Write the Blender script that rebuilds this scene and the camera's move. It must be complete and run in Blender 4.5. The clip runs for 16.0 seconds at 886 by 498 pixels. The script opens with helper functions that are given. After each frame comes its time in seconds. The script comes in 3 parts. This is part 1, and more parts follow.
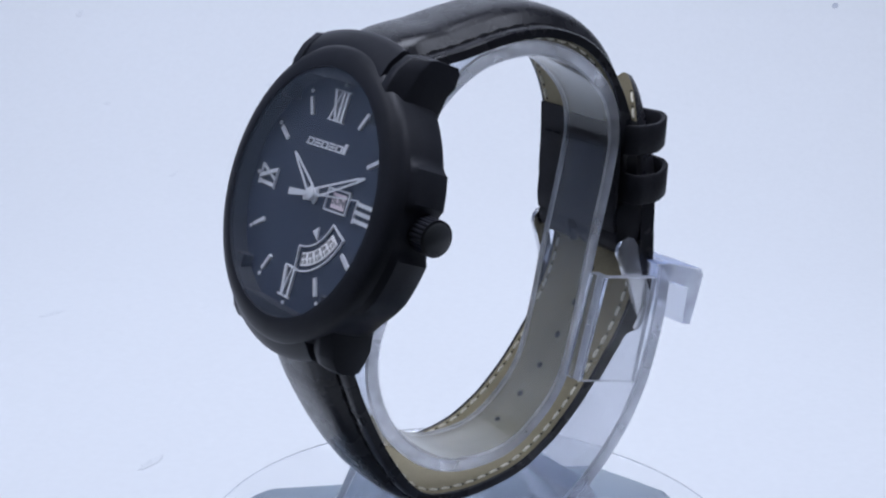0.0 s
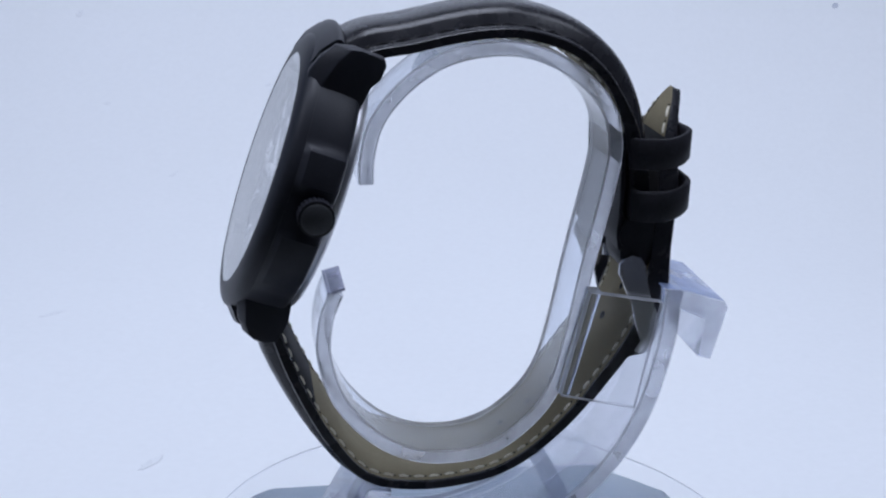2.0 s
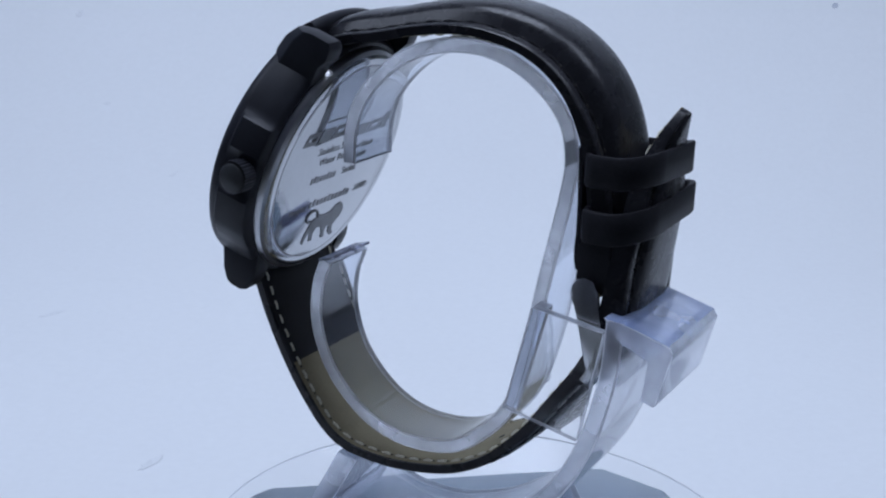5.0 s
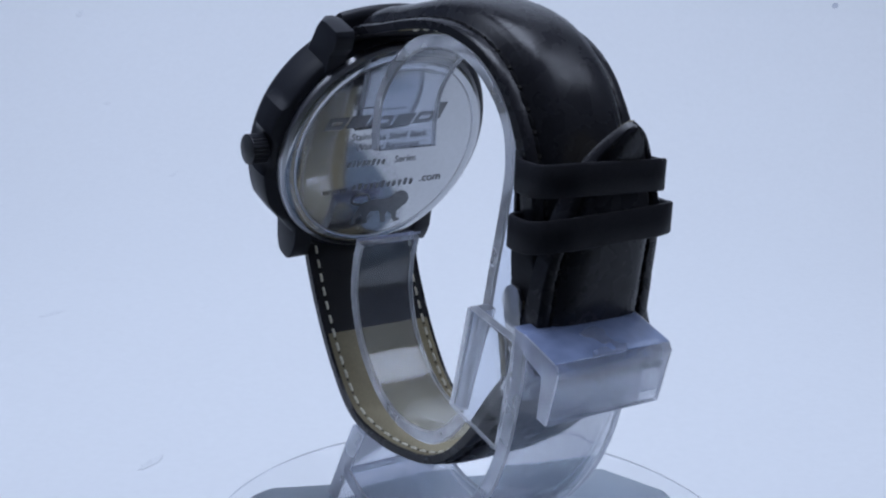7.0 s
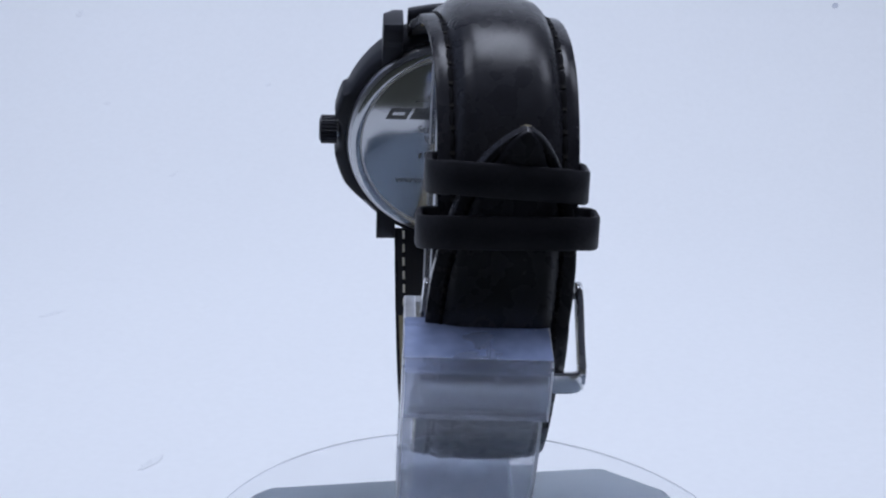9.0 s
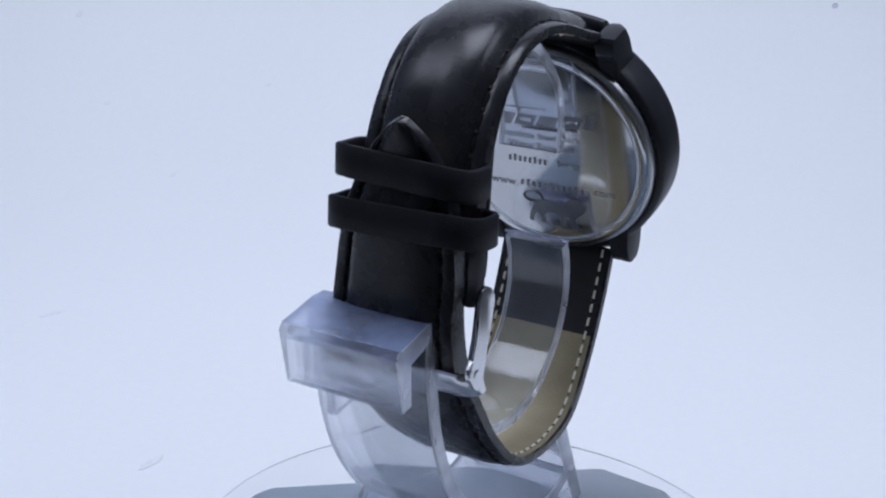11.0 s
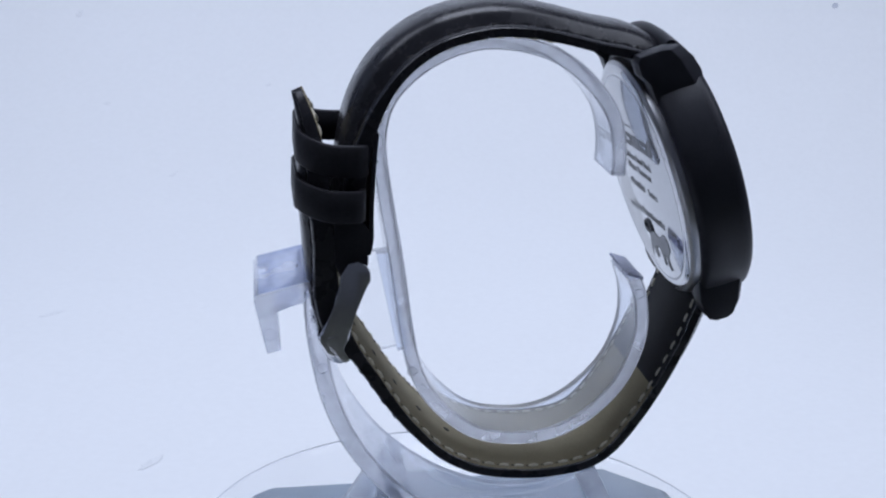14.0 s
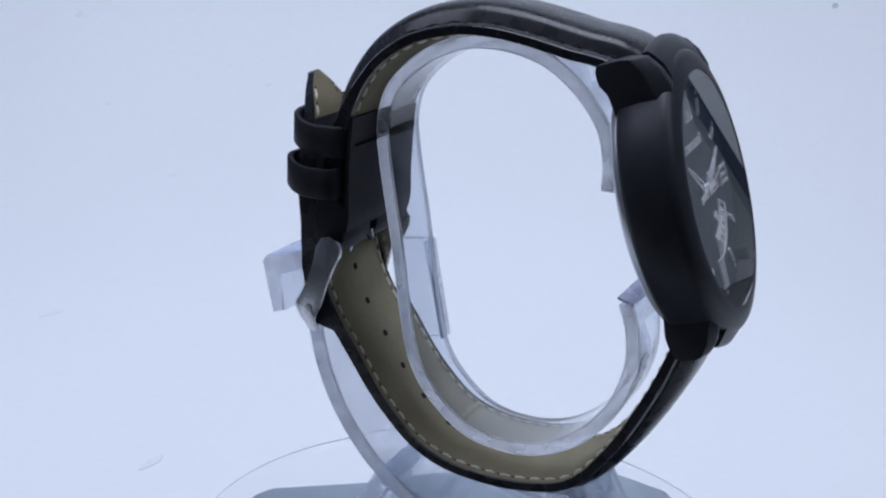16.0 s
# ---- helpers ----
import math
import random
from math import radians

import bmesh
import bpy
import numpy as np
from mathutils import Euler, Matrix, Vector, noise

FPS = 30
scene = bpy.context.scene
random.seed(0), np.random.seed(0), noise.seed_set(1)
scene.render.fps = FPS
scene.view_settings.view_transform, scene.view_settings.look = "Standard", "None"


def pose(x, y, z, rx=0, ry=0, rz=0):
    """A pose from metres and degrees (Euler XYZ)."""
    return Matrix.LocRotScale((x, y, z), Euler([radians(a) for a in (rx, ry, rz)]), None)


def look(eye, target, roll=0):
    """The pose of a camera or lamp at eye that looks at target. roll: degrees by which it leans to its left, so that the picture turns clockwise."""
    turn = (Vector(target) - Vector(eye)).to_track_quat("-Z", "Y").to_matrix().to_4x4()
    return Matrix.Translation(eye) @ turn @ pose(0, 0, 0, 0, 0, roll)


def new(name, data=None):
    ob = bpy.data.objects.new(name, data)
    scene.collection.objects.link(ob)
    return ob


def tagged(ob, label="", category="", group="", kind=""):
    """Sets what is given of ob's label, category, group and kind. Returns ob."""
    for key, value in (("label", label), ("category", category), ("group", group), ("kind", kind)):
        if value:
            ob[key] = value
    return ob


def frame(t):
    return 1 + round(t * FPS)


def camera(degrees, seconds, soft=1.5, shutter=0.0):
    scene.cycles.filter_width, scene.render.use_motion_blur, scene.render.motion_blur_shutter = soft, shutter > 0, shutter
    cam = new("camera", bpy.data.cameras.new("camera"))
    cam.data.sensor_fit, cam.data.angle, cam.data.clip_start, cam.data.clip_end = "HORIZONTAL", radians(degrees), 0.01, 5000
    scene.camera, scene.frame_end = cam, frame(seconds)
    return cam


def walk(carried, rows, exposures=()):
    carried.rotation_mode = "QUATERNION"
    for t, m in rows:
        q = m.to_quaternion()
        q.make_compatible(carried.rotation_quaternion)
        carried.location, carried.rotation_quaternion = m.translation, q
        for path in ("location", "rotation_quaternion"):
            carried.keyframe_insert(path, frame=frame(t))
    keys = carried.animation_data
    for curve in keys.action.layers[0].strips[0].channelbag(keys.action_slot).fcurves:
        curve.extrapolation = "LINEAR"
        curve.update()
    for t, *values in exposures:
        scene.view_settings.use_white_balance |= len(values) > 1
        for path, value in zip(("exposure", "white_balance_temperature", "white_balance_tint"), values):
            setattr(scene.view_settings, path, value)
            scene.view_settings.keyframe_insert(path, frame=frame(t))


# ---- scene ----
# Camera: stands still before a turntable on which a watch turns on its acrylic holder.
cam = camera(36.11, 16.0, soft=2.2)
LIFT = 0.106                      # height of the watch's own origin above the table
EYE = pose(-0.00699, -0.2175, 0.04659 + LIFT, 90 - 16.50, 0, 0) @ pose(0, 0, 0, 0, 0, 2.394)
walk(cam, [(0.0, EYE), (16.0, EYE)],
     exposures=[(0.0, 0.03, 6620, 11), (1.5, 0.01, 6620, 11), (2.0, -0.07, 6500, 11), (2.5, -0.19, 6380, 10), (3.5, -0.35, 6180, 9), (4.2, -0.31, 6180, 9), (6.5, -0.21, 6230, 10), (7.5, -0.17, 6300, 10),
                (8.0, -0.07, 6450, 11), (9.0, -0.04, 6600, 11), (13.0, -0.03, 6600, 11), (14.5, -0.03, 6560, 11), (16.0, -0.09, 6470, 11)])

# Turn of the table about the upright axis through the world's origin: seconds, degrees.
TURN = [(0.0, -54.97), (0.5, -61.66), (1.0, -68.06), (1.5, -74.27), (2.0, -80.39), (2.5, -86.48), (3.0, -92.6),
        (3.5, -98.81), (4.0, -105.14), (4.5, -111.61), (5.0, -118.25), (5.5, -125.07), (6.0, -132.08), (6.5, -139.27),
        (7.0, -146.64), (7.5, -154.2), (8.0, -161.91), (8.5, -169.78), (9.0, -177.79), (9.5, -185.92), (10.0, -194.16),
        (10.5, -202.48), (11.0, -210.87), (11.5, -219.3), (12.0, -227.76), (12.5, -236.23), (13.0, -244.68), (13.5, -253.09),
        (14.0, -261.44), (14.5, -269.7), (15.0, -277.86), (15.5, -285.87), (16.0, -293.72)]

# ---- world and lights ----
world = bpy.data.worlds.new("world")
scene.world = world
world.use_nodes = True
world.node_tree.nodes["Background"].inputs[0].default_value = (0.55, 0.65, 0.9, 1)
world.node_tree.nodes["Background"].inputs[1].default_value = 0.05


def softbox(name, eye, target, sx, sy, watts, color):
    data = bpy.data.lights.new(name, "AREA")
    data.shape, data.size, data.size_y, data.energy, data.color = "RECTANGLE", sx, sy, watts, color
    ob = new(name, data)
    ob.matrix_world = look(eye, target)
    return ob


COOL = (0.727, 0.80, 0.978)
softbox("top_softbox", (0, 0.06, 0.66), (0, 0.06, 0), 0.32, 0.26, 2.5, COOL)
# two unseen lamps, added to brighten the backdrop
softbox("added_backdrop_light", (-0.38, 0.02, 0.62), (-0.1, 0.46, 0.12), 0.30, 0.30, 1.35, COOL)
softbox("added_backdrop_light", (0.38, 0.02, 0.62), (0.1, 0.46, 0.12), 0.30, 0.30, 1.35, COOL)


# ---- materials ----
def material(name, color, rough=0.5, metal=0.0, bump=0.0, scale=2000.0, vary=0.15, coat=0.0, trans=0.0, ior=1.45, spec=0.5,
             blotch=300.0, rough_vary=0.0):
    """A surface with grain and blotches of two sizes; scales are per metre."""
    m = bpy.data.materials.new(name)
    m.use_nodes = True
    nt = m.node_tree
    n, link = nt.nodes, nt.links
    b = n["Principled BSDF"]
    b.inputs["Roughness"].default_value = rough
    b.inputs["Metallic"].default_value = metal
    b.inputs["IOR"].default_value = ior
    b.inputs["Transmission Weight"].default_value = trans
    b.inputs["Coat Weight"].default_value = coat
    b.inputs["Coat Roughness"].default_value = 0.12
    b.inputs["Specular IOR Level"].default_value = spec
    co = n.new("ShaderNodeTexCoord")
    big = n.new("ShaderNodeTexNoise")
    big.inputs["Scale"].default_value, big.inputs["Detail"].default_value = blotch, 4
    fine = n.new("ShaderNodeTexNoise")
    fine.inputs["Scale"].default_value, fine.inputs["Detail"].default_value = scale, 3
    link.new(co.outputs["Object"], big.inputs["Vector"])
    link.new(co.outputs["Object"], fine.inputs["Vector"])
    if vary:
        add = n.new("ShaderNodeMath")
        add.operation = "ADD"
        link.new(big.outputs["Fac"], add.inputs[0])
        link.new(fine.outputs["Fac"], add.inputs[1])
        ramp = n.new("ShaderNodeMapRange")
        ramp.inputs["From Min"].default_value, ramp.inputs["From Max"].default_value = 0.6, 1.4
        ramp.inputs["To Min"].default_value, ramp.inputs["To Max"].default_value = 1 - vary, 1 + vary
        link.new(add.outputs[0], ramp.inputs["Value"])
        mul = n.new("ShaderNodeVectorMath")
        mul.operation = "SCALE"
        mul.inputs[0].default_value = color
        link.new(ramp.outputs["Result"], mul.inputs["Scale"])
        link.new(mul.outputs[0], b.inputs["Base Color"])
    else:
        b.inputs["Base Color"].default_value = (*color, 1)
    if rough_vary:
        r = n.new("ShaderNodeMapRange")
        r.inputs["From Min"].default_value, r.inputs["From Max"].default_value = 0.3, 0.7
        r.inputs["To Min"].default_value, r.inputs["To Max"].default_value = rough - rough_vary, rough + rough_vary
        link.new(big.outputs["Fac"], r.inputs["Value"])
        link.new(r.outputs["Result"], b.inputs["Roughness"])
    if bump:
        bp = n.new("ShaderNodeBump")
        bp.inputs["Strength"].default_value, bp.inputs["Distance"].default_value = bump, 0.0002
        link.new(fine.outputs["Fac"], bp.inputs["Height"])
        link.new(bp.outputs["Normal"], b.inputs["Normal"])
    return m


PAPER = material("backdrop_paper", (0.84, 0.86, 0.88), 0.9, vary=0.02, scale=400, blotch=6)
FAINT_DUST = material("faint_sensor_dust", (0.795, 0.815, 0.84), 0.9, vary=0.08, scale=900, blotch=400)
DARK_DUST = material("dark_sensor_dust", (0.55, 0.58, 0.64), 0.9, vary=0.1)
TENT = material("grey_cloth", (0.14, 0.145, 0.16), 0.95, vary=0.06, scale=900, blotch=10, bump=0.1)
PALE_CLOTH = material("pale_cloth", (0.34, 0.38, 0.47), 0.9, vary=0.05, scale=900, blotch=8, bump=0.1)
GREEN_PANEL = material("grey_green_panel", (0.40, 0.43, 0.42), 0.85, vary=0.06, scale=900, blotch=8)
BLUE_CLOTH = material("dim_blue_cloth", (0.075, 0.10, 0.135), 0.95, vary=0.06, scale=900, blotch=10)
DARK_TABLE = material("dark_olive_table", (0.075, 0.078, 0.062), 0.7, vary=0.12, scale=600, blotch=20)
DARK_CLOTH = material("dark_cloth", (0.22, 0.23, 0.26), 0.95, vary=0.1)


def clear_plastic(name, tint, haze, rough, ior=1.49, milky=(0.84, 0.88, 1.0), clear=0.0):
    """Moulded clear plastic: refraction, some light straight through, and a faint cloudy haze."""
    m = material(name, tint, rough, vary=0.0, trans=1.0, ior=ior, bump=0.02, scale=350)
    n, link = m.node_tree.nodes, m.node_tree.links

    def mixed(a, b, fac):
        mix = n.new("ShaderNodeMixShader")
        if isinstance(fac, float):
            mix.inputs["Fac"].default_value = fac
        else:
            link.new(fac, mix.inputs["Fac"])
        link.new(a.outputs[0], mix.inputs[1])
        link.new(b.outputs[0], mix.inputs[2])
        return mix
    milk = n.new("ShaderNodeBsdfTranslucent")
    milk.inputs["Color"].default_value = (*milky, 1)
    face = n.new("ShaderNodeBsdfDiffuse")
    face.inputs["Color"].default_value = (*milky, 1)
    cloud = n.new("ShaderNodeTexNoise")
    cloud.inputs["Scale"].default_value, cloud.inputs["Detail"].default_value = 120, 3
    co = n.new("ShaderNodeTexCoord")
    link.new(co.outputs["Object"], cloud.inputs["Vector"])
    rng = n.new("ShaderNodeMapRange")
    rng.inputs["From Min"].default_value, rng.inputs["From Max"].default_value = 0.3, 0.7
    rng.inputs["To Min"].default_value, rng.inputs["To Max"].default_value = haze * 0.6, haze * 1.4
    link.new(cloud.outputs["Fac"], rng.inputs["Value"])
    thru = n.new("ShaderNodeBsdfTransparent")
    thru.inputs["Color"].default_value = (*tint, 1)
    link.new(mixed(mixed(n["Principled BSDF"], thru, clear), mixed(milk, face, 0.4), rng.outputs["Result"]).outputs[0], n["Material Output"].inputs["Surface"])
    return m


ACRYLIC = clear_plastic("clear_acrylic", (0.85, 0.90, 1.0), 0.06, 0.01, milky=(0.9, 0.93, 1.0))
# milky haze puts the reflections on arm, hook and feet into the plastic
SHEEN = clear_plastic("sheen_acrylic", (0.93, 0.95, 1.0), 0.09, 0.02, milky=(0.80, 0.86, 1.0), clear=0.25)
# edge and rim haze paints in the light that gathers at the sides
EDGE = clear_plastic("lit_acrylic_edge", (0.95, 0.96, 1.0), 0.32, 0.1, milky=(0.93, 0.95, 1.0), clear=0.5)
# pale blue of the hook's top face stands for the backdrop's reflection
LAVENDER = clear_plastic("acrylic_face_reflection", (0.82, 0.86, 1.0), 0.42, 0.1, milky=(0.52, 0.64, 1.0))
BRIGHT = clear_plastic("acrylic_rim_highlight", (0.95, 0.96, 1.0), 0.6, 0.08, milky=(0.95, 0.96, 1.0), clear=0.3)
RING_END = clear_plastic("lavender_acrylic_end", (0.62, 0.63, 0.86), 0.3, 0.2)
PLATE = clear_plastic("clear_plate", (0.995, 0.997, 1.0), 0.015, 0.03, 1.3)
PLATE_EDGE = clear_plastic("clear_plate_edge", (0.58, 0.62, 0.72), 0.03, 0.05, 1.3)
DARK_RIM = material("dark_polished_steel", (0.06, 0.06, 0.065), 0.3, metal=1.0, vary=0.1)
HOUSING = material("grey_plastic", (0.09, 0.122, 0.16), 0.6, vary=0.08, bump=0.05)
BLACK_STEEL = material("black_steel", (0.023, 0.024, 0.031), 0.40, metal=0.0, vary=0.2, bump=0.05, scale=4000, spec=0.25)
LEATHER = material("black_leather", (0.021, 0.021, 0.026), 0.27, vary=0.25, bump=0.16, scale=2400, blotch=250, rough_vary=0.07, spec=0.3, coat=0.06)
SUEDE = material("olive_lining", (0.29, 0.25, 0.16), 0.85, vary=0.18, bump=0.25, scale=3000, blotch=200)
DARK_SUEDE = material("black_lining", (0.02, 0.02, 0.022), 0.8, vary=0.2, bump=0.2, scale=3000)
LOOP = material("keeper_leather", (0.023, 0.023, 0.028), 0.48, vary=0.2, bump=0.2, scale=2200, spec=0.12)
THREAD = material("pale_thread", (0.85, 0.81, 0.68), 0.9, vary=0.15)
BLACK_THREAD = material("black_thread", (0.008, 0.008, 0.01), 0.85, vary=0.15, spec=0.15)
STEEL = material("polished_steel", (0.48, 0.49, 0.51), 0.10, metal=1.0, vary=0.05, scale=900, blotch=120, rough_vary=0.03)
BRUSHED = material("brushed_steel", (0.66, 0.665, 0.69), 0.24, metal=1.0, vary=0.08, scale=2500, bump=0.05)
SATIN = material("satin_steel", (0.50, 0.505, 0.53), 0.34, metal=1.0, vary=0.06, scale=2500, bump=0.03)
GLASS = material("mineral_glass", (1, 1, 1), 0.0, vary=0.0, trans=1.0, ior=1.5)
GLASS.node_tree.nodes["Principled BSDF"].inputs["Specular Tint"].default_value = (0.42, 0.60, 0.76, 1)     # bluish coating
DIAL = material("dial_lacquer", (0.020, 0.027, 0.052), 0.35, vary=0.12, scale=2500, blotch=150)
SILVER = material("silver_paint", (0.74, 0.76, 0.80), 0.3, metal=0.2, vary=0.05)
WHITE = material("white_print", (0.88, 0.88, 0.9), 0.6, vary=0.04)
INK = material("grey_engraving", (0.06, 0.06, 0.065), 0.6, vary=0.1)
ENGRAVED = material("engraved_steel", (0.19, 0.195, 0.205), 0.42, metal=0.95, vary=0.2, blotch=600)
PINK = material("pale_pink_disc", (0.85, 0.74, 0.8), 0.6, vary=0.05)
GUNMETAL = material("gunmetal_cap", (0.05, 0.052, 0.056), 0.4, metal=0.0, vary=0.15, spec=0.4)
HOLE = material("hole_dark", (0.012, 0.011, 0.01), 0.9, vary=0.1)


# ---- building helpers: shapes are given in millimetres in the watch's own space ----
def part(name, bm, mat, parent=None, label="", smooth=True, angle=40, edge=None):
    """Links a bmesh in millimetres as one mesh object under a thing or a part."""
    bmesh.ops.recalc_face_normals(bm, faces=bm.faces[:])
    bmesh.ops.scale(bm, vec=(0.001, 0.001, 0.001), verts=bm.verts[:])
    me = bpy.data.meshes.new(name)
    bm.to_mesh(me)
    bm.free()
    me.materials.append(mat)
    if edge:
        for k, (other, where) in enumerate(edge if isinstance(edge, list) else [edge]):
            me.materials.append(other)
            for p in me.polygons:
                if where(p.normal):
                    p.material_index = k + 1
    if smooth:
        for p in me.polygons:
            p.use_smooth = True
        me.set_sharp_from_angle(angle=radians(angle))
    ob = new(name, me)
    ob.parent = parent
    if label:
        ob["label"] = label
    return ob


def curve_through(pts, count):
    """Evenly spaced points on a Catmull-Rom curve through pts (tuples of any length)."""
    p = [np.array(q, float) for q in pts]
    p = [2 * p[0] - p[1]] + p + [2 * p[-1] - p[-2]]
    fine = []
    for i in range(1, len(p) - 2):
        for k in range(24):
            t = k / 24
            fine.append(0.5 * ((2 * p[i]) + (p[i + 1] - p[i - 1]) * t + (2 * p[i - 1] - 5 * p[i] + 4 * p[i + 1] - p[i + 2]) * t * t
                               + (3 * p[i] - p[i - 1] - 3 * p[i + 1] + p[i + 2]) * t ** 3))
    fine.append(p[-2])
    fine = np.array(fine)
    d = np.concatenate([[0], np.cumsum(np.linalg.norm(np.diff(fine, axis=0), axis=1))])
    s = np.linspace(0, d[-1], count)
    return np.stack([np.interp(s, d, fine[:, k]) for k in range(fine.shape[1])], 1), d[-1]


def normals_of(path, side):
    t = np.gradient(path, axis=0)
    t /= np.linalg.norm(t, axis=1)[:, None]
    return np.stack([-t[:, 1], t[:, 0]], 1) * side


def sweep(bm, path, section, side=1, shift=None, closed=True):
    """Carries a section [(x, h)] along a path of (y, z); h goes along the path's normal. section may be a function of 0..1."""
    nor = normals_of(path, side)
    rings = []
    last = len(path) - 1
    for i, (y, z) in enumerate(path):
        sec = section(i / last) if callable(section) else section
        dx = shift(y) if shift else 0.0
        rings.append([bm.verts.new((x + dx, y + nor[i, 0] * h, z + nor[i, 1] * h)) for x, h in sec])
    k = len(rings[0])
    for a, b in zip(rings, rings[1:]):
        for j in range(k if closed else k - 1):
            bm.faces.new((a[j], a[(j + 1) % k], b[(j + 1) % k], b[j]))
    bm.faces.new(rings[0][::-1])
    bm.faces.new(rings[-1])
    return bm


def prism(outline, x0, x1, bevel=0.0, bm=None, to=None):
    """A block with an outline [(a, b)] and its third axis from x0 to x1; to(a, b, c) gives the place."""
    bm = bm or bmesh.new()
    to = to or (lambda a, b, c: (c, a, b))
    lo = [bm.verts.new(to(a, b, x0)) for a, b in outline]
    hi = [bm.verts.new(to(a, b, x1)) for a, b in outline]
    k = len(lo)
    faces = [bm.faces.new(lo[::-1]), bm.faces.new(hi)]
    for j in range(k):
        faces.append(bm.faces.new((lo[j], lo[(j + 1) % k], hi[(j + 1) % k], hi[j])))
    if bevel:
        edges = list({e for f in faces for e in f.edges})
        bmesh.ops.bevel(bm, geom=edges, offset=bevel, segments=2, affect="EDGES", profile=0.6)
    return bm


def lathe(profile, steps=96, to=None, bm=None):
    """Turns a closed profile [(r, n)] about the n axis."""
    bm = bm or bmesh.new()
    rings = []
    for i in range(steps):
        a = 2 * math.pi * i / steps
        rings.append([bm.verts.new(to(r * math.cos(a), r * math.sin(a), n)) for r, n in profile])
    k = len(profile)
    for i in range(steps):
        a, b = rings[i], rings[(i + 1) % steps]
        for j in range(k):
            if profile[j][0] < 1e-6 and profile[(j + 1) % k][0] < 1e-6:
                continue
            bm.faces.new((a[j], a[(j + 1) % k], b[(j + 1) % k], b[j]))
    bmesh.ops.remove_doubles(bm, verts=bm.verts[:], dist=1e-5)
    return bm


def tube(bm, pts, r, sides=6, flat=1.0):
    """A rod through 3D points."""
    pts = [Vector(p) for p in pts]
    rings = []
    for i, p in enumerate(pts):
        d = (pts[min(i + 1, len(pts) - 1)] - pts[max(i - 1, 0)]).normalized()
        u = d.cross(Vector((0, 0, 1)))
        if u.length < 0.1:
            u = d.cross(Vector((1, 0, 0)))
        u.normalize()
        v = d.cross(u)
        rings.append([bm.verts.new(p + (u * math.cos(2 * math.pi * j / sides) + v * math.sin(2 * math.pi * j / sides) * flat) * r)
                      for j in range(sides)])
    for a, b in zip(rings, rings[1:]):
        for j in range(sides):
            bm.faces.new((a[j], a[(j + 1) % sides], b[(j + 1) % sides], b[j]))
    bm.faces.new(rings[0][::-1])
    bm.faces.new(rings[-1])
    return bm


def thing(name, label, category, kind=""):
    ob = new(name)
    ob.empty_display_size = 0.01
    ob.location = (0, 0, LIFT)
    return tagged(ob, label, category, kind=kind)


